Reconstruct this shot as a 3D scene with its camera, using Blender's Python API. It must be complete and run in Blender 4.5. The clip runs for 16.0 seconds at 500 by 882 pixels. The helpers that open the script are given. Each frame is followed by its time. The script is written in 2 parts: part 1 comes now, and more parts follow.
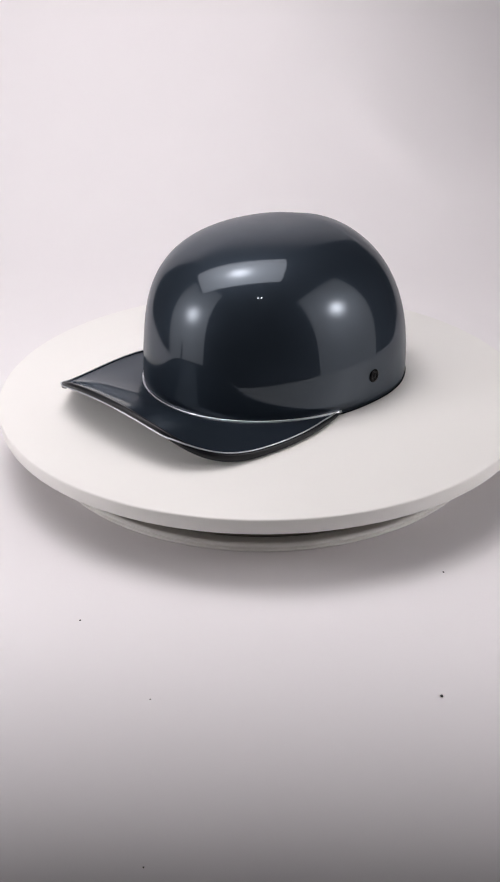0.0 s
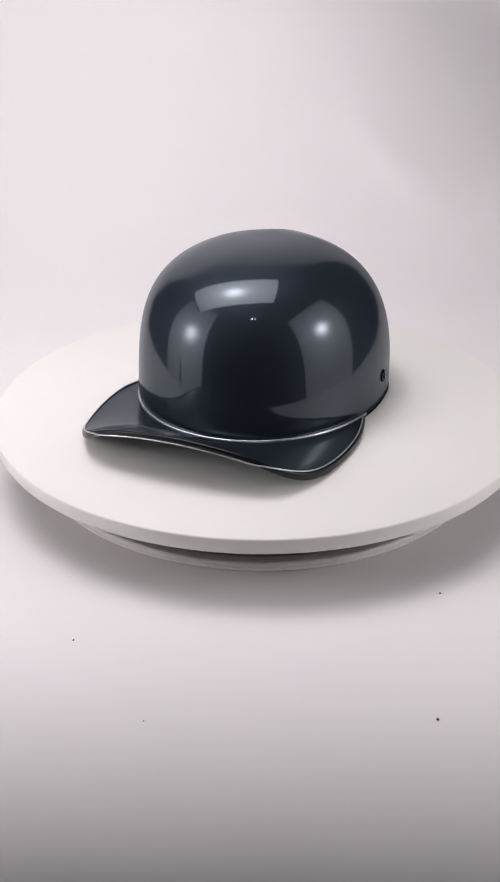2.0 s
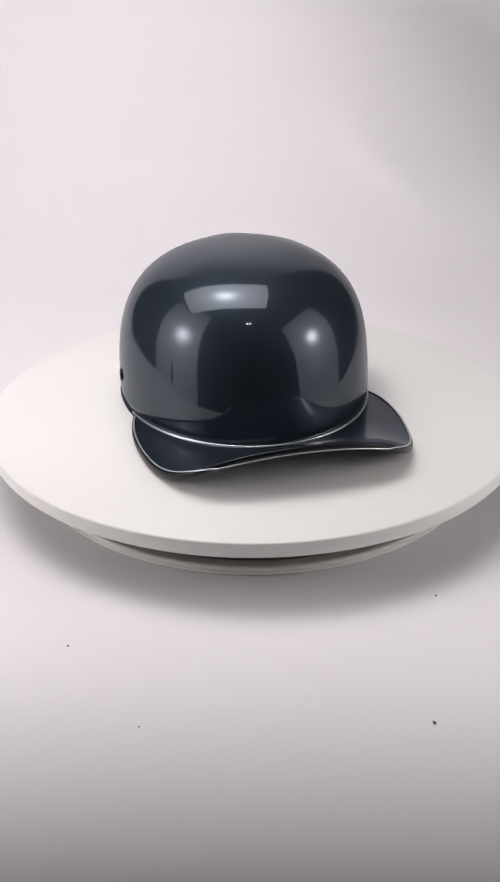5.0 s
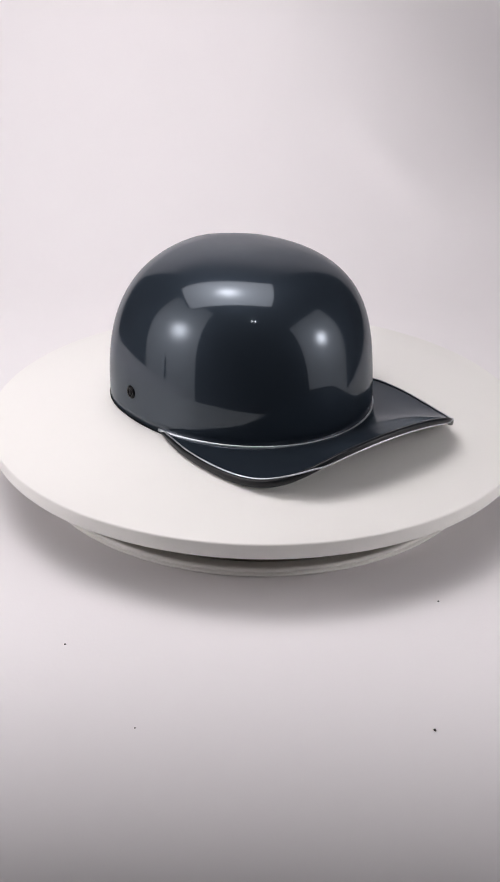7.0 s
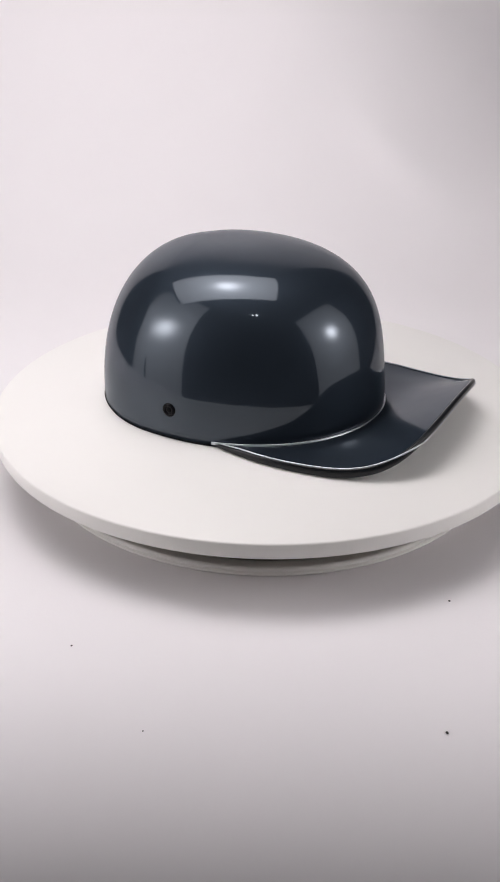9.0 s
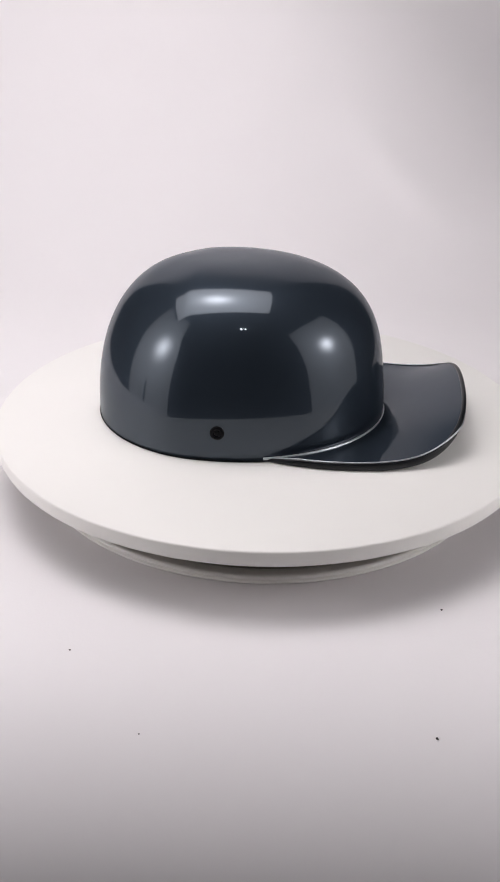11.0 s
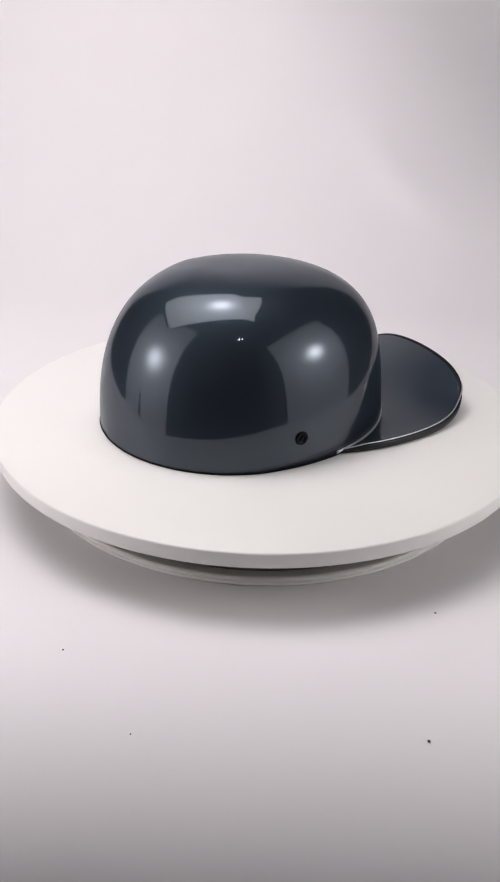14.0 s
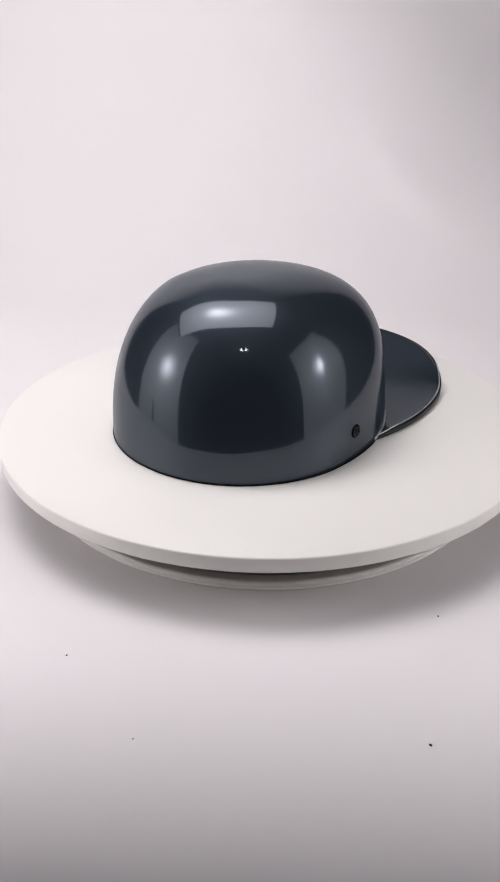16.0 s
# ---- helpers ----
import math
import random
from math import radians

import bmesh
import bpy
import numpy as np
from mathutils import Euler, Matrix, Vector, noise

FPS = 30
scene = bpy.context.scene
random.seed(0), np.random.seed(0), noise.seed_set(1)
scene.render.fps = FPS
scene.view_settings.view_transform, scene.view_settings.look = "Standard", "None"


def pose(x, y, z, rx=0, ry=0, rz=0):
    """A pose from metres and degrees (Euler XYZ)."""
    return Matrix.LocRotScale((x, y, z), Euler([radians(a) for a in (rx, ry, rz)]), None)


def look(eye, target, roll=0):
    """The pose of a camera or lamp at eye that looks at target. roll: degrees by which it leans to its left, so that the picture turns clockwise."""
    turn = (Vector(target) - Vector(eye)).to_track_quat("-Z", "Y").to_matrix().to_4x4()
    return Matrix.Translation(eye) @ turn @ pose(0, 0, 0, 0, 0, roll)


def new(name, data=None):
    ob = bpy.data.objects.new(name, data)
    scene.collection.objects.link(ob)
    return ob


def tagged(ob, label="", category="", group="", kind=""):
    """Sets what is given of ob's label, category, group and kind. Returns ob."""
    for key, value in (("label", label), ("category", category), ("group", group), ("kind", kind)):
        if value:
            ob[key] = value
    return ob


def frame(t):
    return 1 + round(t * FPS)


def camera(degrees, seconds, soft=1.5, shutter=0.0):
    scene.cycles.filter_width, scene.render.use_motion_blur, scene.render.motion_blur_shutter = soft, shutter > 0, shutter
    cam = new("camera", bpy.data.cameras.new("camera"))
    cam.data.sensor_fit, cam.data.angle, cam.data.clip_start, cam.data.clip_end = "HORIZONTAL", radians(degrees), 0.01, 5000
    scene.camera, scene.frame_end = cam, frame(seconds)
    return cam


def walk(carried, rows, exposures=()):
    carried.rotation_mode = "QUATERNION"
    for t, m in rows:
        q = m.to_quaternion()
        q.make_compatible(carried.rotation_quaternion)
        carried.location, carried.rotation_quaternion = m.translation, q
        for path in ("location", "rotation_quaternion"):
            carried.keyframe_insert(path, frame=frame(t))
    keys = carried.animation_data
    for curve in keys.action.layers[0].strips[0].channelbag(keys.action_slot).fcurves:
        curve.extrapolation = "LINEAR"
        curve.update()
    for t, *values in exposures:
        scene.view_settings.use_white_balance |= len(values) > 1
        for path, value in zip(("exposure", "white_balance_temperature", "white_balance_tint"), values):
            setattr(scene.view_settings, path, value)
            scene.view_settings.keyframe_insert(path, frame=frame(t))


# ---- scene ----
# A painted cap-shaped helmet turns on a white turntable, on a white paper sweep between softboxes.
cam = camera(34.32, 16.0, soft=1.7)
walk(cam, [
    (0.0, pose(-0.0063, -0.6467, 0.3410, 61.16, 0.57, 0.18)),
    (0.5, pose(-0.0082, -0.6479, 0.3421, 61.37, 0.40, 0.45)),
    (1.0, pose(-0.0088, -0.6478, 0.3430, 61.94, 0.58, 0.66)),
    (1.5, pose(-0.0056, -0.6456, 0.3422, 62.04, 0.31, 0.27)),
    (2.0, pose(-0.0066, -0.6433, 0.3427, 62.16, 0.04, 0.14)),
    (2.5, pose(-0.0022, -0.6415, 0.3422, 62.32, 0.52, 0.13)),
    (3.0, pose(-0.0024, -0.6395, 0.3400, 62.38, 0.64, -0.13)),
    (5.5, pose(-0.0048, -0.6429, 0.3411, 62.54, 0.35, -0.24)),
    (6.0, pose(-0.0050, -0.6406, 0.3389, 62.49, 0.14, 0.37)),
    (6.5, pose(-0.0040, -0.6396, 0.3395, 62.63, -0.28, 0.46)),
    (7.0, pose(-0.0058, -0.6373, 0.3378, 62.56, -0.67, 0.41)),
    (7.5, pose(-0.0051, -0.6340, 0.3363, 62.63, -0.51, 0.60)),
    (8.0, pose(-0.0058, -0.6324, 0.3363, 62.46, -0.41, 0.81)),
    (8.5, pose(-0.0077, -0.6323, 0.3369, 62.25, -0.47, 0.95)),
    (9.0, pose(-0.0080, -0.6288, 0.3373, 62.03, -0.36, 0.62)),
    (11.5, pose(-0.0047, -0.6403, 0.3417, 62.96, -0.98, 0.93)),
    (12.0, pose(-0.0040, -0.6396, 0.3406, 62.83, -1.11, 0.88)),
    (12.5, pose(-0.0053, -0.6397, 0.3413, 62.79, -1.13, 0.83)),
    (13.0, pose(-0.0034, -0.6417, 0.3416, 62.95, -0.71, 1.42)),
    (13.5, pose(-0.0021, -0.6412, 0.3402, 63.22, -0.84, 1.54)),
    (14.0, pose(-0.0009, -0.6412, 0.3396, 63.26, -1.14, 1.24)),
    (14.5, pose(0.0025, -0.6415, 0.3399, 63.29, -0.92, 1.48)),
    (15.0, pose(0.0027, -0.6390, 0.3410, 63.09, -0.87, 1.27)),
    (15.5, pose(0.0040, -0.6393, 0.3404, 63.21, -0.65, 1.58)),
    (16.0, pose(0.0080, -0.6420, 0.3425, 63.39, -0.16, 1.89)),
])

# ---------------------------------------------------------------- plan, in metres
TOP = 0.0509            # height of the turntable's top over the sheet
DISC_R = 0.2234
BASE_R = 0.1902
OFF_X, OFF_Y = -0.0353, -0.0041   # the helmet's middle from the turntable's axis
WALL_Y = 0.80
TABLE_Z = 0.75       # the sheet's table over the room's floor

TURN = [
    (0.0, -133.88), (0.5, -128.34), (1.0, -122.70), (1.5, -116.97), (2.0, -111.22),
    (2.5, -105.50), (3.0, -99.80), (5.5, -71.33), (6.0, -65.59), (6.5, -59.81),
    (7.0, -54.02), (7.5, -48.03), (8.0, -41.89), (8.5, -35.73), (9.0, -29.80),
    (11.5, -1.95), (12.0, 3.57), (12.5, 9.17), (13.0, 14.89), (13.5, 20.55),
    (14.0, 26.18), (14.5, 31.80), (15.0, 37.52), (15.5, 43.33), (16.0, 49.20),
]

# ---------------------------------------------------------------- world
world = bpy.data.worlds.new("room_air")
world.use_nodes = True
world.node_tree.nodes["Background"].inputs[0].default_value = (0.9, 0.92, 1.0, 1)
world.node_tree.nodes["Background"].inputs[1].default_value = 0.0
scene.world = world
scene.view_settings.exposure = 0.06


# ---------------------------------------------------------------- materials
def material(name, color, rough=0.5, metal=0.0, ior=1.45, scale=40.0, vary=0.06, bump=0.0, bump_scale=300.0, rough_vary=0.0, tint=None):
    """Principled surface with two scales of variation in colour and gloss and a fine relief."""
    m = bpy.data.materials.new(name)
    m.use_nodes = True
    nt = m.node_tree
    b = nt.nodes["Principled BSDF"]
    b.inputs["Metallic"].default_value = metal
    b.inputs["IOR"].default_value = ior
    if tint:
        b.inputs["Specular Tint"].default_value = (*tint, 1)
    co = nt.nodes.new("ShaderNodeTexCoord")
    big = nt.nodes.new("ShaderNodeTexNoise")
    big.inputs["Scale"].default_value = scale * 0.12
    big.inputs["Detail"].default_value = 3
    fine = nt.nodes.new("ShaderNodeTexNoise")
    fine.inputs["Scale"].default_value = scale
    fine.inputs["Detail"].default_value = 5
    for n in (big, fine):
        nt.links.new(co.outputs["Object"], n.inputs["Vector"])
    mixed = nt.nodes.new("ShaderNodeMath")
    mixed.operation = "ADD"
    nt.links.new(big.outputs["Fac"], mixed.inputs[0])
    nt.links.new(fine.outputs["Fac"], mixed.inputs[1])
    ramp = nt.nodes.new("ShaderNodeMapRange")
    ramp.inputs["From Min"].default_value, ramp.inputs["From Max"].default_value = 0.6, 1.4
    ramp.inputs["To Min"].default_value, ramp.inputs["To Max"].default_value = 1 - vary, 1 + vary
    nt.links.new(mixed.outputs[0], ramp.inputs["Value"])
    mul = nt.nodes.new("ShaderNodeVectorMath")
    mul.operation = "SCALE"
    mul.inputs[0].default_value = color
    nt.links.new(ramp.outputs[0], mul.inputs["Scale"])
    nt.links.new(mul.outputs[0], b.inputs["Base Color"])
    rr = nt.nodes.new("ShaderNodeMapRange")
    rr.inputs["From Min"].default_value, rr.inputs["From Max"].default_value = 0.3, 0.7
    rr.inputs["To Min"].default_value, rr.inputs["To Max"].default_value = max(rough - rough_vary, 0.0), rough + rough_vary
    nt.links.new(fine.outputs["Fac"], rr.inputs["Value"])
    nt.links.new(rr.outputs[0], b.inputs["Roughness"])
    if bump:
        tex = nt.nodes.new("ShaderNodeTexNoise")
        tex.inputs["Scale"].default_value = bump_scale
        tex.inputs["Detail"].default_value = 4
        nt.links.new(co.outputs["Object"], tex.inputs["Vector"])
        bp = nt.nodes.new("ShaderNodeBump")
        bp.inputs["Strength"].default_value = bump
        bp.inputs["Distance"].default_value = 0.001
        nt.links.new(tex.outputs["Fac"], bp.inputs["Height"])
        nt.links.new(bp.outputs[0], b.inputs["Normal"])
    return m


def glow(name, color, edge, wide, core, centre, radius):
    """Lit cloth of a softbox: even over its face, with a hot core before the bulb."""
    m = bpy.data.materials.new(name)
    m.use_nodes = True
    nt = m.node_tree
    nt.nodes.remove(nt.nodes["Principled BSDF"])
    out = nt.nodes["Material Output"]
    em = nt.nodes.new("ShaderNodeEmission")
    em.inputs["Color"].default_value = (*color, 1)
    co = nt.nodes.new("ShaderNodeTexCoord")
    dist = nt.nodes.new("ShaderNodeVectorMath")
    dist.operation = "DISTANCE"
    dist.inputs[1].default_value = centre
    nt.links.new(co.outputs["Object"], dist.inputs[0])
    acc = None
    for size, power in ((radius, core), (radius * 3.6, wide)):
        sq = nt.nodes.new("ShaderNodeMath")
        sq.operation = "DIVIDE"
        sq.inputs[1].default_value = size
        nt.links.new(dist.outputs["Value"], sq.inputs[0])
        s2 = nt.nodes.new("ShaderNodeMath")
        s2.operation = "MULTIPLY"
        nt.links.new(sq.outputs[0], s2.inputs[0])
        nt.links.new(sq.outputs[0], s2.inputs[1])
        s3 = nt.nodes.new("ShaderNodeMath")
        s3.operation = "MULTIPLY"
        s3.inputs[1].default_value = -1.0
        nt.links.new(s2.outputs[0], s3.inputs[0])
        ex = nt.nodes.new("ShaderNodeMath")
        ex.operation = "EXPONENT"
        nt.links.new(s3.outputs[0], ex.inputs[0])
        pw = nt.nodes.new("ShaderNodeMath")
        pw.operation = "MULTIPLY_ADD"
        pw.inputs[1].default_value = power
        nt.links.new(ex.outputs[0], pw.inputs[0])
        if acc is None:
            pw.inputs[2].default_value = edge
        else:
            nt.links.new(acc.outputs[0], pw.inputs[2])
        acc = pw
    nt.links.new(acc.outputs[0], em.inputs["Strength"])
    nt.links.new(em.outputs[0], out.inputs["Surface"])
    return m


def metallic_paint(name, color, flake, gloss):
    """Dark paint: half its light comes off fine metal flake, half off a hard, tinted, slightly wavy gloss."""
    m = material(name, color, rough=0.46, metal=0.75, ior=1.5, scale=30, vary=0.1, rough_vary=0.03)
    nt = m.node_tree
    b = nt.nodes["Principled BSDF"]
    b.inputs["Specular Tint"].default_value = (*flake, 1)
    g = nt.nodes.new("ShaderNodeBsdfPrincipled")
    g.inputs["Base Color"].default_value = (*[c * 0.6 for c in color], 1)
    g.inputs["Roughness"].default_value = 0.055
    g.inputs["IOR"].default_value = 1.90
    g.inputs["Specular Tint"].default_value = (*gloss, 1)
    co = nt.nodes.new("ShaderNodeTexCoord")
    wave = nt.nodes.new("ShaderNodeTexNoise")
    wave.inputs["Scale"].default_value = 45
    wave.inputs["Detail"].default_value = 3
    nt.links.new(co.outputs["Object"], wave.inputs["Vector"])
    bp = nt.nodes.new("ShaderNodeBump")
    bp.inputs["Strength"].default_value = 0.012
    bp.inputs["Distance"].default_value = 0.001
    nt.links.new(wave.outputs["Fac"], bp.inputs["Height"])
    nt.links.new(bp.outputs[0], g.inputs["Normal"])
    both = nt.nodes.new("ShaderNodeMixShader")
    both.inputs[0].default_value = 0.52
    nt.links.new(b.outputs[0], both.inputs[1])
    nt.links.new(g.outputs[0], both.inputs[2])
    nt.links.new(both.outputs[0], nt.nodes["Material Output"].inputs["Surface"])
    return m


PAINT = metallic_paint("slate_paint", (0.031, 0.041, 0.055), (0.62, 0.74, 0.88), (0.82, 0.91, 1.0))
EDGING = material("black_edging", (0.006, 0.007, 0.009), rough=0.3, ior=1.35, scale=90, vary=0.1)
RUBBER = material("black_rubber", (0.004, 0.004, 0.005), rough=0.5, ior=1.2, scale=120, vary=0.15)
STUD = material("black_stud", (0.003, 0.003, 0.004), rough=0.22, ior=1.2, scale=200, vary=0.1)
PAPER = material("white_paper", (0.83, 0.80, 0.81), rough=0.75, ior=1.4, scale=9, vary=0.012, bump=0.05, bump_scale=500, rough_vary=0.05)
PLASTIC = material("white_plastic", (0.86, 0.842, 0.81), rough=0.42, ior=1.45, scale=14, vary=0.012, bump=0.02, bump_scale=700, rough_vary=0.06)
# dark tone that puts shade into the parts under the turntable's top
SHADEGREY = material("shade_grey", (0.20, 0.175, 0.15), rough=0.55, scale=20, vary=0.1)
DUST = material("dark_grit", (0.03, 0.025, 0.025), rough=0.9, scale=900, vary=0.3)
GREYPAINT = material("grey_wall_paint", (0.30, 0.31, 0.33), rough=0.9, scale=3, vary=0.12, bump=0.1)
WALLPAINT = material("dark_wall_paint", (0.03, 0.032, 0.037), rough=0.9, scale=3, vary=0.12, bump=0.1)
FLOORING = material("dark_flooring", (0.03, 0.028, 0.027), rough=0.6, scale=5, vary=0.15)
TIMBER = material("table_wood", (0.24, 0.17, 0.11), rough=0.5, scale=12, vary=0.25)
# bright tone for the highlights drawn along the visor's lip and seam
GLINT = material("silver_glint", (0.58, 0.60, 0.64), rough=0.28, metal=0.75, scale=90, vary=0.12)
BLACKCLOTH = material("softbox_cloth", (0.012, 0.012, 0.013), rough=0.85, scale=60, vary=0.2)
METAL = material("stand_metal", (0.05, 0.05, 0.052), rough=0.35, metal=0.6, scale=60, vary=0.1)


# ---------------------------------------------------------------- mesh helpers
def part(name, bm, mat, parent=None, label="", smooth=True):
    bmesh.ops.recalc_face_normals(bm, faces=bm.faces)
    me = bpy.data.meshes.new(name)
    bm.to_mesh(me)
    bm.free()
    for f in me.polygons:
        f.use_smooth = smooth
    me.materials.append(mat)
    ob = new(name, me)
    ob.parent = parent
    if label:
        tagged(ob, label)
    return ob


def grid(bm, rows, closed=False):
    """Faces between rows of points; closed joins each row's end to its start."""
    vs = [[bm.verts.new(p) for p in r] for r in rows]
    n = len(rows[0])
    for a, b in zip(vs, vs[1:]):
        for i in range(n if closed else n - 1):
            j = (i + 1) % n
            bm.faces.new((a[i], a[j], b[j], b[i]))
    return vs


def lathe(profile, segments=192):
    """Turn (radius, height) pairs about z."""
    bm = bmesh.new()
    rows = []
    for r, z in profile:
        rows.append([(r * math.cos(2 * math.pi * i / segments), r * math.sin(2 * math.pi * i / segments), z) for i in range(segments)])
    vs = grid(bm, rows, True)
    bm.faces.new(vs[0])
    bm.faces.new(vs[-1])
    return bm


def tube(points, radius, sides=10, closed=False, flat=1.0):
    """A round bead along points."""
    bm = bmesh.new()
    pts = [Vector(p) for p in points]
    n = len(pts)
    rows = []
    for i, p in enumerate(pts):
        a = pts[(i - 1) % n] if closed or i else pts[0]
        b = pts[(i + 1) % n] if closed or i < n - 1 else pts[-1]
        t = (b - a).normalized()
        side = t.cross(Vector((0, 0, 1))).normalized()
        up = side.cross(t).normalized()
        rows.append([p + side * (radius * flat * math.cos(2 * math.pi * k / sides)) + up * (radius * math.sin(2 * math.pi * k / sides)) for k in range(sides)])
    if closed:
        rows.append(rows[0])
    vs = grid(bm, rows, True)
    if closed:
        bmesh.ops.remove_doubles(bm, verts=bm.verts, dist=1e-6)
    else:
        bm.faces.new(vs[0])
        bm.faces.new(vs[-1])
    return bm


def box(sx, sy, sz, bevel=0.0, at=(0, 0, 0)):
    bm = bmesh.new()
    bmesh.ops.create_cube(bm, size=1.0)
    bmesh.ops.scale(bm, vec=(sx, sy, sz), verts=bm.verts)
    if bevel:
        bmesh.ops.bevel(bm, geom=bm.edges[:], offset=bevel, segments=2, profile=0.5, affect="EDGES")
    bmesh.ops.translate(bm, vec=at, verts=bm.verts)
    return bm


# ---------------------------------------------------------------- room round the set
def room():
    x0, x1, y0, y1, z0, z1, w = -2.4, 2.4, -2.6, 2.0, -TABLE_Z, 2.1, 0.1
    tagged(part("floor", box(x1 - x0, y1 - y0, w, at=((x0 + x1) / 2, (y0 + y1) / 2, z0 - w / 2)), FLOORING, smooth=False), "dark floor of the unlit studio room", "floor", kind="structure")
    tagged(part("ceiling", box(x1 - x0, y1 - y0, w, at=((x0 + x1) / 2, (y0 + y1) / 2, z1 + w / 2)), GREYPAINT, smooth=False), "grey ceiling of the unlit studio room", "ceiling", kind="structure")
    tall = z1 - z0
    for name, sx, sy, cx, cy in (("wall_north", x1 - x0, w, 0, y1 + w / 2), ("wall_south", x1 - x0, w, 0, y0 - w / 2),
                                 ("wall_east", w, y1 - y0, x1 + w / 2, (y0 + y1) / 2), ("wall_west", w, y1 - y0, x0 - w / 2, (y0 + y1) / 2)):
        tagged(part(name, box(sx, sy, tall, at=(cx, cy, z0 + tall / 2)), WALLPAINT if name == "wall_south" else GREYPAINT, smooth=False), ("dark" if name == "wall_south" else "grey") + " painted wall of the unlit studio room", "wall", kind="structure")


def between(v, table):
    """The value at v in a table of (v, value) pairs, smoothly in between."""
    if v <= table[0][0]:
        return table[0][1]
    for (a, p), (b, q) in zip(table, table[1:]):
        if v <= b:
            return p + (q - p) * (v - a) / (b - a)
    return table[-1][1]


def side_edges(y, z):
    """The sheet's two sides: cut round in front, its upper corner folded away on one side."""
    left = between(y, [(-0.32, -0.29), (-0.27, -0.37), (-0.20, -0.45), (-0.05, -0.55), (0.15, -0.63), (0.5, -0.70), (0.8, -0.76)])
    right = between(y, [(-0.34, 0.24), (-0.28, 0.29), (-0.18, 0.36), (0.0, 0.43), (0.2, 0.50), (0.45, 0.62), (0.8, 0.80)])
    if z > 0.2:
        right = min(right, between(z, [(0.2, 0.80), (0.5, 0.60), (1.5, 0.32), (1.9, 0.26)]))
    return left, right


def sweep():
    """One white sheet: hangs behind, curves onto the table, and rolls down over its front edge."""
    prof = []
    bend = 0.34
    for i in range(13):
        prof.append((WALL_Y, 1.9 - (1.9 - bend) * i / 12))
    for i in range(1, 25):
        a = math.pi / 2 * i / 24
        prof.append((WALL_Y - bend + bend * math.cos(a), bend - bend * math.sin(a)))
    front = FRONT_Y
    for i in range(1, 25):
        prof.append((WALL_Y - bend + (front - WALL_Y + bend) * i / 24, 0.0))
    flat = len(prof)
    r = FRONT_R
    for i in range(1, 17):
        a = math.radians(82) * i / 16
        prof.append((front - r * math.sin(a), -r + r * math.cos(a)))
    for i in range(1, 6):
        prof.append((prof[flat + 15][0] - 0.004 * i, prof[flat + 15][1] - 0.05 * i))
    bm = bmesh.new()
    cols = 48
    rows = []
    for y, z in prof:
        row = []
        for i in range(cols + 1):
            left, right = side_edges(y, z)
            x = left + (right - left) * i / cols
            hang = min(max((z - 0.12) / 0.5, 0.0), 1.0)
            ripple = hang * (0.012 * math.sin(x * 5.0 + 0.9) + 0.006 * noise.noise((x * 6, z * 3, 1.0)))
            # a soft dent that slants down in the hanging part, and the corner beyond it turning away
            d = (x - 0.262) + 1.05 * (z - 0.095)
            near = min(max((z - 0.02) / 0.12, 0.0), 1.0)
            along = math.exp(-((z - 0.13) / 0.06) ** 2) if z > 0.03 else 0.0
            ripple += 0.014 * along * math.exp(-(d / 0.030) ** 2) - near * 0.50 * min(max(d + 0.02, 0.0), 0.44) ** 1.6
            row.append((x, y - ripple, z))
        rows.append(row)
    grid(bm, rows)
    ob = part("paper_sweep", bm, PAPER)
    sol = ob.modifiers.new("thickness", "SOLIDIFY")
    sol.thickness, sol.offset = 0.0012, 1.0
    tagged(ob, "seamless white paper sweep, softly creased, hanging behind the turntable", "backdrop", kind="structure")


FRONT_Y, FRONT_R = -0.25, 0.13


def work_table():
    t = tagged(new("table"), "plain wooden work table under the white paper", "table")
    t.location = (-0.04, 0.26, -TABLE_Z)
    part("tabletop", box(0.62, 0.86, 0.03, 0.003, (0, 0, TABLE_Z - 0.021)), TIMBER, t, smooth=False)
    for x in (-0.27, 0.27):
        for y in (-0.38, 0.38):
            part("leg", box(0.05, 0.05, TABLE_Z - 0.036, 0.003, (x, y, (TABLE_Z - 0.036) / 2)), TIMBER, t, smooth=False)


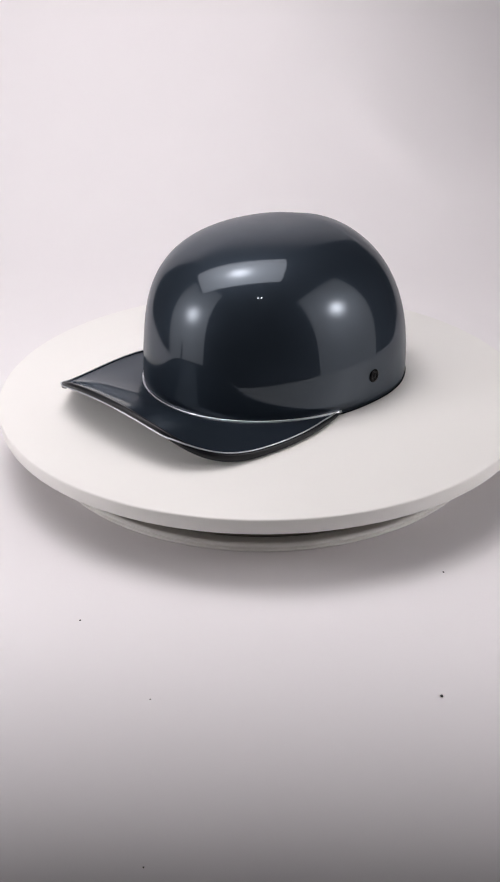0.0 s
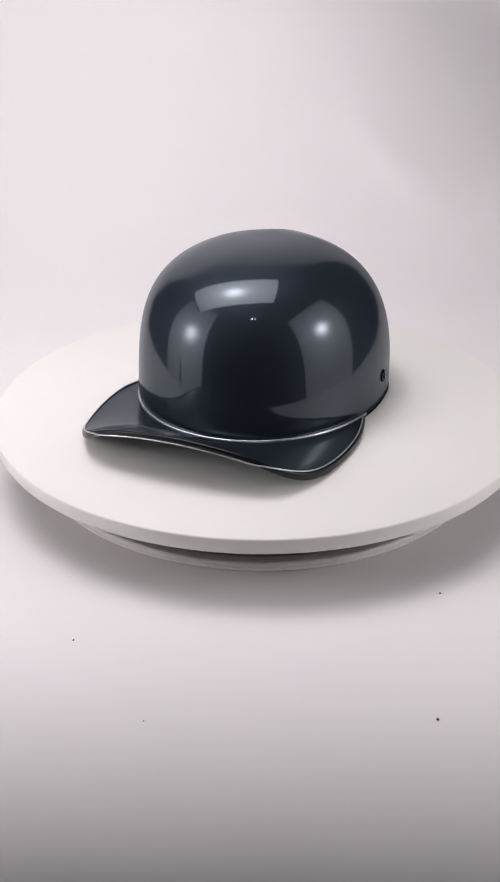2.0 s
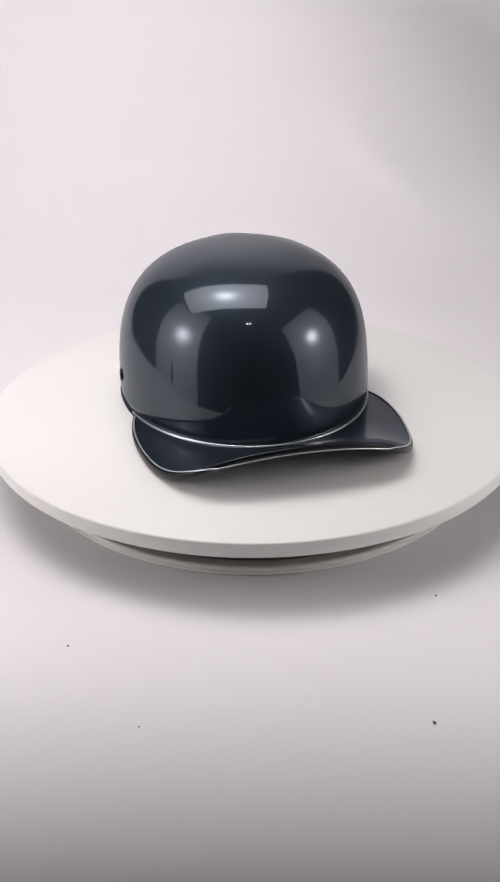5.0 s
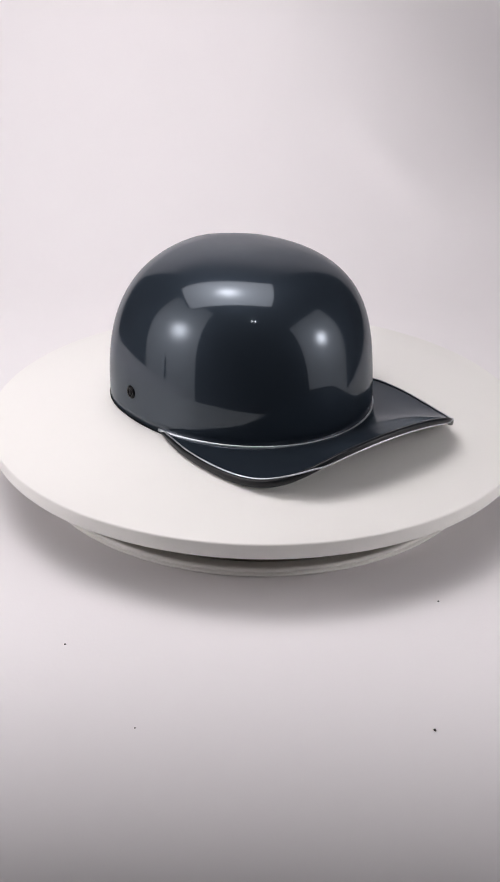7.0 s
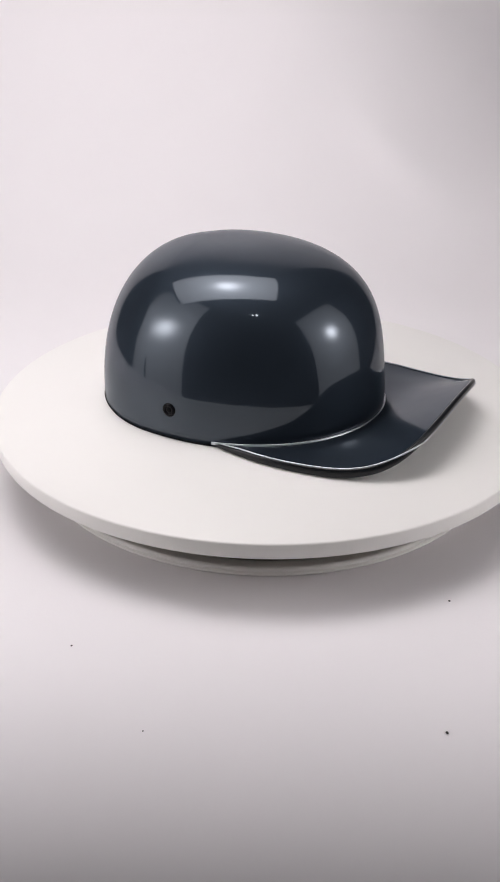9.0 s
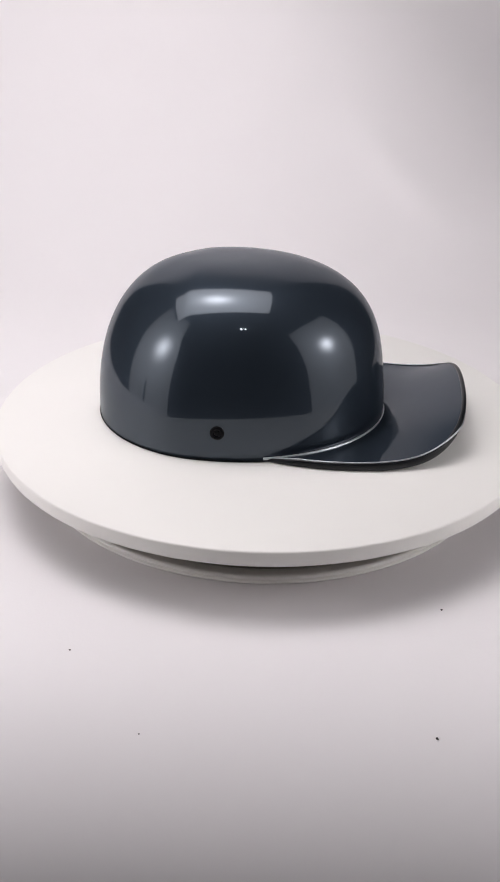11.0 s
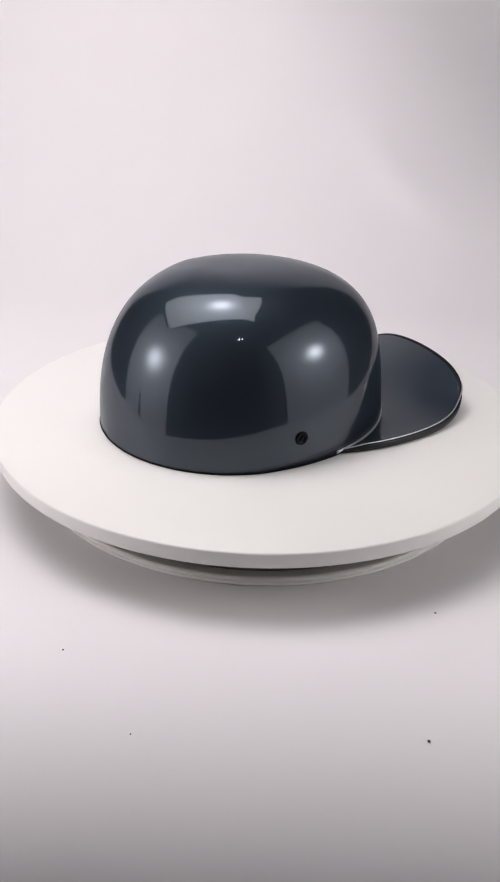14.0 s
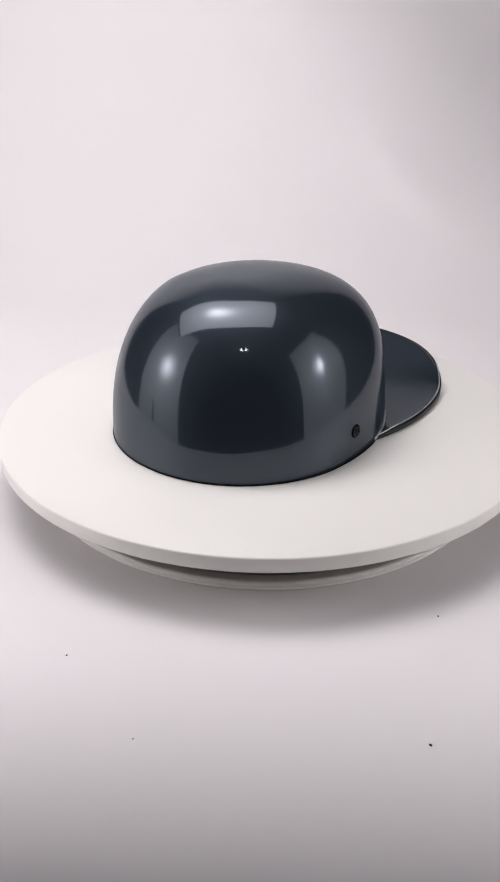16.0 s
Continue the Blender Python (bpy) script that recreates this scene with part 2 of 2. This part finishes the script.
# ---------------------------------------------------------------- lights of the set
def softbox(centre, target, width, height, edge, wide, core, bulb, radius, color, label, roll=0.0):
    """A square softbox that faces its target; bulb is the hot place on the cloth."""
    s = tagged(new("softbox"), label, "studio light", "softboxes round the set")
    s.matrix_world = look(centre, target, roll)
    # the face looks along the object's -z
    bm = bmesh.new()
    n = 16
    rows = []
    for j in range(n + 1):
        row = []
        for i in range(n + 1):
            u, v = i / n * 2 - 1, j / n * 2 - 1
            k = 0.018 * (1 - u * u) * (1 - v * v)
            row.append((u * width / 2 * (1 - 0.03 * v * v), v * height / 2 * (1 - 0.03 * u * u), -k))
        rows.append(row)
    grid(bm, rows)
    part("diffuser", bm, glow("lit_cloth", color, edge, wide, core, (bulb[0], bulb[1], 0), radius), s, "glowing white diffuser cloth")
    bm = bmesh.new()
    w, h, d = width / 2 + 0.012, height / 2 + 0.012, 0.26
    rows = []
    for sx, zz in ((1.0, -0.03), (1.0, 0.004), (0.2, d), (0.2, d + 0.1)):
        rows.append([(w * sx, h * sx, zz), (-w * sx, h * sx, zz), (-w * sx, -h * sx, zz), (w * sx, -h * sx, zz)])
    vs = grid(bm, rows, True)
    bm.faces.new(vs[-1])
    part("hood", bm, BLACKCLOTH, s, "black cloth hood", smooth=False)
    # a pole from the lamp's back to the floor, or to the ceiling for the one overhead
    back = s.matrix_world @ Vector((0, 0, d + 0.08))
    end = 2.095 if centre[2] > 0.8 else -TABLE_Z + 0.005
    inv = s.matrix_world.inverted()
    part("pole", tube([inv @ Vector((back.x, back.y + 0.002 * i, back.z + (end - back.z) * i / 4)) for i in range(5)], 0.014, 12), METAL, s, "dark metal pole")
    return s


def clamp_stand(x, y, top):
    st = tagged(new("clamp_stand"), "thin dark metal stand with a clamp, beside the paper", "stand", "clamp stands")
    st.location = (x, y, -TABLE_Z)
    tall = top + TABLE_Z
    part("pole", lathe([(0.011, 0.02), (0.012, 0.03), (0.012, tall * 0.6), (0.009, tall * 0.6 + 0.01), (0.009, tall - 0.005), (0.006, tall)], 20), METAL, st)
    part("clamp", box(0.05, 0.022, 0.03, 0.004, (0.0, 0.0, tall - 0.10)), METAL, st, smooth=False)
    for k in range(3):
        a = 2 * math.pi * k / 3 + 0.4
        part("leg", tube([(0, 0, 0.35), (0.16 * math.cos(a), 0.16 * math.sin(a), 0.18), (0.30 * math.cos(a), 0.30 * math.sin(a), 0.009)], 0.008), METAL, st)


room()
sweep()
work_table()
WARM = (1.0, 0.955, 0.975)
LEFT_BOX, RIGHT_BOX, TOP_BOX = Vector((-0.929, -0.288, 0.324)), Vector((0.943, -0.396, 0.300)), Vector((-0.33, 0.055, 1.0))
softbox(LEFT_BOX, LEFT_BOX + Vector((0.874, 0.458, -0.164)), 0.80, 1.60, 0.60, 1.35, 10.0, (0.09, 0.11), 0.115, WARM, "tall softbox with a glowing white face, beside the turntable", 3.5)
softbox(RIGHT_BOX, RIGHT_BOX + Vector((-0.907, 0.371, -0.198)), 0.924, 1.50, 0.60, 1.25, 14.0, (0.0, 0.174), 0.10, WARM, "tall softbox with a glowing white face, beside the turntable", 5.0)
softbox(TOP_BOX, TOP_BOX + Vector((0, 0.32, -1.0)), 1.04, 0.63, 2.0, 2.9, 13.0, (0.11, -0.03), 0.10, WARM, "long softbox with a glowing white face, over the turntable")
clamp_stand(-0.74, -0.24, 0.07)
clamp_stand(0.80, 0.05, 0.06)


def ceiling_lamp():
    c = tagged(new("ceiling_lamp"), "small twin-tube lamp under the dark ceiling", "lamp")
    c.location = (-0.05, -1.45, 2.1)
    part("housing", box(0.18, 0.10, 0.04, 0.006, (0, 0, -0.02)), METAL, c, smooth=False)
    lit = glow("lit_tube", (1, 1, 1), 40.0, 0.0, 0.0, (0, 0, 0), 0.1)
    for x in (-0.055, 0.055):
        part("tube", tube([(x, -0.045, -0.052), (x, 0.0, -0.053), (x, 0.045, -0.052)], 0.014, 12), lit, c, "glowing tube")


ceiling_lamp()


# ---------------------------------------------------------------- turntable
def turntable():
    t = tagged(new("turntable"), "round matte white display turntable standing on the paper", "turntable")
    rim = 0.0117
    R = DISC_R
    # the base's dark contact shadow, built as a thin black ring
    contact = lathe([(BASE_R - 0.012, 0.0), (BASE_R - 0.0045, 0.0), (BASE_R - 0.0042, 0.0004), (BASE_R - 0.0042, 0.0013), (BASE_R - 0.012, 0.0013)])
    part("contact_shade", contact, RUBBER, t, "thin black ring under the base, standing in for its contact shadow")
    base = lathe([(BASE_R - 0.010, 0.0013), (BASE_R - 0.0012, 0.0013), (BASE_R - 0.0003, 0.0015), (BASE_R, 0.0019), (BASE_R, 0.0027), (BASE_R - 0.0006, 0.0031), (BASE_R - 0.0030, 0.0032),
                  (BASE_R - 0.0030, 0.0040), (BASE_R - 0.0014, 0.0041), (BASE_R - 0.0010, 0.0046), (BASE_R - 0.0010, 0.0060), (BASE_R - 0.0018, 0.0066), (BASE_R - 0.0044, 0.0066),
                  (BASE_R - 0.0048, 0.0060), (BASE_R - 0.030, 0.0060)])
    part("base", base, PLASTIC, t)
    # the groove's shade is put into this hub's dark colour
    groove_hub = lathe([(BASE_R - 0.012, 0.0061), (BASE_R - 0.0105, 0.0066), (BASE_R - 0.0105, TOP - rim - 0.0030), (BASE_R - 0.012, TOP - rim - 0.0022), (BASE_R - 0.06, TOP - rim - 0.0022)])
    part("groove_shade", groove_hub, SHADEGREY, t, "hub ring in the groove under the top, its dark grey standing in for shade")
    disc = lathe([(BASE_R - 0.065, TOP - rim), (BASE_R - 0.06, TOP - rim), (R - 0.0015, TOP - rim), (R - 0.0004, TOP - rim + 0.0004), (R, TOP - rim + 0.0015),
                  (R, TOP - 0.0014), (R - 0.0003, TOP - 0.0005), (R - 0.0012, TOP), (0.1, TOP), (0.02, TOP)], 256)
    top = part("disc", disc, PLASTIC, t, "smooth white rotating top")
    # added unseen plate: cuts the bounce so the shadow below goes darker
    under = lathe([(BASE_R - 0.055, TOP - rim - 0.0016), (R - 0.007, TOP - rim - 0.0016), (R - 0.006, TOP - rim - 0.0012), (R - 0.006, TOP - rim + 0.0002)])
    part("shade_plate", under, SHADEGREY, top, "unseen dark grey plate, added under the rotating top to deepen its shadow")
    return top


# ---------------------------------------------------------------- helmet
X0, AF, AB, HALF = -0.0102, 0.1442, 0.0928, 0.1058
CROWN = 0.1281


def shell_point(u, a, inset=0.0):
    """A point of the shell at the angle u round it and the share a (0 to 1) of the way from its edge to its crown."""
    cu, su = math.cos(u), math.sin(u)
    w = 0.5 + 0.5 * cu * (1.5 - 0.5 * cu * cu)
    m = 2.289 + 1.966 * w - 0.205 * su * su
    k = 2.179 + 0.823 * w - 0.104 * su * su
    n = 2.065 - 0.089 * w
    s = math.sin(a * math.pi / 2) ** (2 / m)
    r = max(math.cos(a * math.pi / 2), 0.0) ** (2 / k) * (1 + 0.0072 * (1 - s) ** 2)
    ax = (AF if cu > 0 else AB) - inset
    x = X0 - 0.0039 * s * s + r * ax * math.copysign(abs(cu) ** (2 / n), cu)
    y = r * (HALF - inset) * (1 + 0.095 * cu) * math.copysign(abs(su) ** (2 / n), su)
    z = s * (CROWN - inset) - 0.0648 * x * s + 0.0818 * x * s * s
    # the brow flares into the visor
    f = flare(u) * math.exp(-(z / 0.038) ** 2) if inset == 0 else 0.0
    q = Vector((x - X0, y, 0))
    if q.length > 1e-6:
        q.normalize()
    return Vector((x, y, z)) + q * f


def shell_at(u, z):
    """The shell's point at the angle u and the height z."""
    lo, hi = 0.0, 1.0
    for _ in range(24):
        mid = (lo + hi) / 2
        lo, hi = (mid, hi) if shell_point(u, mid).z < z else (lo, mid)
    return shell_point(u, lo)


def flare(u):
    u = (u + math.pi) % (2 * math.pi) - math.pi
    return FLARE * max(0.0, math.cos(u * 0.95)) ** 1.3 if abs(u) < 1.65 else 0.0


FLARE = 0.003
EDGE = [(0.0460, 0.0995, 0.0015), (0.0952, 0.1076, 0.0025), (0.1543, 0.0979, 0.0037),
        (0.1834, 0.0798, 0.0135), (0.1970, 0.0529, 0.0292), (0.1994, 0.0, 0.0344)]


def visor_edge(s):
    """The visor's outer edge, s from -1 (its right end) over 0 (the middle of the brow) to 1, smoothed along its length."""
    soft = 0.09 * min(1.0, (1 - abs(s)) / 0.09)
    return sum((edge_line(s + soft * k / 3) for k in range(-3, 4)), Vector()) / 7


def edge_line(s):
    K = [Vector(k) for k in EDGE]
    n = len(K)
    f = (1 - abs(s)) * (n - 1)
    i = min(int(f), n - 2)
    t = f - i
    mirror = Vector((K[n - 2].x, -K[n - 2].y, K[n - 2].z))
    a = K[i - 1] if i else K[0] * 2 - K[1]
    b, d = K[i], K[i + 1]
    e = K[i + 2] if i + 2 < n else mirror
    p = 0.5 * (2 * b + (d - a) * t + (2 * a - 5 * b + 4 * d - e) * t * t + (3 * b - a - 3 * d + e) * t ** 3)
    # the visor sits a little askew on the dome
    skew = 0.0018 * (1 - abs(s)) ** 0.5
    return Vector((p.x, (p.y if s >= 0 else -p.y) + skew, p.z - 0.5 * skew * s))


def lip_rise(s):
    """How far the lip's upper edge stands over the visor's edge line."""
    w = min(max((abs(s) - 0.15) / 0.4, 0.0), 1.0)
    end = min(max((1 - abs(s)) / 0.12, 0.0), 1.0)
    return (0.0008 + 0.0022 * w * w * (3 - 2 * w)) * end


def lip_point(q, a, proud=0.0):
    """A point of the visor's lip at q along it, at the angle a round its section (0 outward, 90 degrees up)."""
    p = visor_edge(q)
    up = p.z + lip_rise(q) + 0.0004
    low = max(p.z - 0.0034, 0.0002)
    inward = Vector((X0 + 0.06 - p.x, -p.y, 0)).normalized()
    d = math.sin(a)
    d = math.copysign(abs(d) ** 0.7, d)
    at = p + inward * (0.0004 - (0.0019 + proud) * math.cos(a))
    return Vector((at.x, at.y, (up + low) / 2 + d * ((up - low) / 2 + proud)))


def helmet():
    h = tagged(new("helmet"), "glossy dark slate-blue cap-style helmet with a curved visor, on the turntable", "helmet")
    NU = 144
    # shell, with its inner face and rounded lower edge
    bm = bmesh.new()
    levels = [0.0, 0.006, 0.012, 0.02, 0.03, 0.042, 0.056, 0.072, 0.09, 0.115, 0.14] + [0.17 + 0.81 * i / 34 for i in range(35)] + [0.99, 0.996]
    outer = [[shell_point(2 * math.pi * i / NU, s) for i in range(NU)] for s in levels]
    inner = [[shell_point(2 * math.pi * i / NU, s, 0.005) for i in range(NU)] for s in [0.0, 0.1, 0.25, 0.4, 0.55, 0.7, 0.82, 0.92, 0.985]]
    lip = [[a.lerp(b, 0.5) - Vector((0, 0, 0.0004)) for a, b in zip(outer[0], inner[0])]]
    vs = grid(bm, inner[::-1] + lip + outer, True)
    bm.faces.new(vs[0])
    bm.faces.new(vs[-1])
    part("shell", bm, PAINT, h, "glossy slate-blue painted dome")

    # visor: a curved sheet from the brow to its edge
    top, bottom = [], []
    NS, NR = 168, 32
    for j in range(NR + 1):
        r = 1 - (1 - j / NR) ** 1.6
        ra, rb = [], []
        for i in range(NS + 1):
            s = -1 + 2 * i / NS
            u = s * math.radians(68)
            a = shell_at(u, 0.0015 + 0.80 * flare(u))
            inward = Vector((X0 - a.x, -a.y, 0)).normalized()
            a += inward * 0.002
            b = visor_edge(s)
            p = a.lerp(b, r)
            # one evenly curved sheet
            p.z = a.z + (b.z + lip_rise(s) - a.z) * r
            ra.append(p)
            thin = 0.0034 * (0.4 + 0.6 * min(1, (1 - abs(s)) * 6))
            rb.append(Vector((p.x, p.y, max(p.z - thin, 0.0002))))
        top.append(ra)
        bottom.append(rb)
    bm = bmesh.new()
    vs = grid(bm, top + bottom[::-1])
    first, last = vs[0], vs[-1]
    for i in range(NS):
        bm.faces.new((first[i + 1], first[i], last[i], last[i + 1]))
    n = len(vs)
    for k in (0, NS):
        for j in range(n // 2 - 1):
            q = (vs[j][k], vs[j + 1][k], vs[n - 2 - j][k], vs[n - 1 - j][k])
            bm.faces.new(q if k else q[::-1])
    visor = part("visor", bm, PAINT, h, "curved glossy visor turned down at its sides")
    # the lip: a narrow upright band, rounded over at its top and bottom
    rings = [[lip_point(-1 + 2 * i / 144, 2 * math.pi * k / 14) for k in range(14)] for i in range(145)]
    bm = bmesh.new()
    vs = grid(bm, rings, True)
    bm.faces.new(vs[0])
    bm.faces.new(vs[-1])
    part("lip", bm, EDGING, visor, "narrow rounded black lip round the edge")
    # the lip's highlight as a bright line: along the sides it tops the lip; in front it runs down to the lip's lower
    # edge
    line = []
    for i in range(145):
        q = -1 + 2 * i / 144
        w = min(max((abs(q) - 0.14) / 0.34, 0.0), 1.0)
        w = w * w * (3 - 2 * w)
        line.append(lip_point(q, math.radians(100 * w - 45 * (1 - w)), 0.0002))
    part("lip_glint", tube(line, 0.0006, 8), GLINT, visor, "thin silver-grey line painting the highlight along the lip")
    # the seam's highlight, laid on as a thin bright bead
    seam = []
    for i in range(97):
        u = math.radians(-66 + 132 * i / 96)
        a = shell_at(u, 0.0019 + 0.80 * flare(u))
        inward = Vector((X0 - a.x, -a.y, 0)).normalized()
        seam.append(a + inward * 0.0002)
    part("seam_glint", tube(seam, 0.0013, 8), GLINT, visor, "thin silver-grey bead painting the highlight where visor meets dome")

    # dark edging under the dome
    rim = []
    for i in range(96):
        u = math.radians(66 + 228 * i / 95)
        a = shell_point(u, 0.0)
        rim.append((a.x, a.y, 0.0007))
    part("edge_trim", tube(rim, 0.0006, 8), RUBBER, h, "thin black rubber edging")

    # a stud in each side
    for side in (-1, 1):
        u = side * math.radians(80)
        a = shell_at(u, 0.0235)
        d = (shell_at(u, 0.029) - shell_at(u, 0.018)).normalized()
        e = (shell_at(u + 0.03, 0.0235) - shell_at(u - 0.03, 0.0235)).normalized()
        out = e.cross(d).normalized()
        if out.y * side < 0:
            out = -out
        frame_m = Matrix((e, out.cross(e), out)).transposed().to_4x4()
        frame_m.translation = a
        bm = lathe([(0.0021, 0.0002), (0.0026, 0.0010), (0.0036, 0.0013), (0.0046, 0.0012), (0.0053, 0.0006), (0.0055, -0.0006)], 32)
        bm.transform(frame_m)
        stud = part("snap_stud", bm, STUD, h, "round black snap stud")
        bm = lathe([(0.0021, -0.0005), (0.0020, 0.0007), (0.0012, 0.0011), (0.0003, 0.0012)], 20)
        bm.transform(frame_m)
        part("stud_button", bm, RUBBER, stud)
    return h



DISC = turntable()
HELMET = helmet()


# ---------------------------------------------------------------- grit on the paper
def grit(x, y, z, size, seed):
    bm = bmesh.new()
    bmesh.ops.create_icosphere(bm, subdivisions=2, radius=size)
    for v in bm.verts:
        v.co *= 1 + 0.45 * noise.noise(v.co * (1.2 / size) + Vector((seed, 0, 0)))
        v.co.z *= 0.45
    low = min(v.co.z for v in bm.verts)
    ob = part("grit_speck", bm, DUST)
    ob.location = (x, y, z - low * 0.6)
    ob.rotation_euler = (0, 0, seed)
    tagged(ob, "tiny dark speck of grit lying on white paper", "speck", "specks on the paper")


for k, (x, y, z, size) in enumerate([(0.0996, -0.3086, -0.0140, 0.0009), (0.1190, -0.2122, -0.0000, 0.0007), (-0.1171, -0.2579, -0.0003, 0.0006), (-0.0684, -0.3095, -0.0145, 0.0005), (-0.0700, -0.3696, -0.0791, 0.0006)]):
    grit(x, y, z, size, k * 3.1)



def angle_at(t):
    for (a, p), (b, q) in zip(TURN, TURN[1:]):
        if t <= b:
            return p + (q - p) * (t - a) / (b - a)
    return TURN[-1][1]


def motions():
    steps = [0.5 * i for i in range(33)]
    spin, ride = [], []
    for t in steps:
        a = angle_at(t)
        ca, sa = math.cos(radians(a)), math.sin(radians(a))
        spin.append((t, pose(0, 0, 0, 0, 0, a)))
        ride.append((t, pose(OFF_X * ca - OFF_Y * sa, OFF_X * sa + OFF_Y * ca, TOP + 0.0002, 0, 0, a)))
    walk(DISC, spin)
    walk(HELMET, ride)


motions()
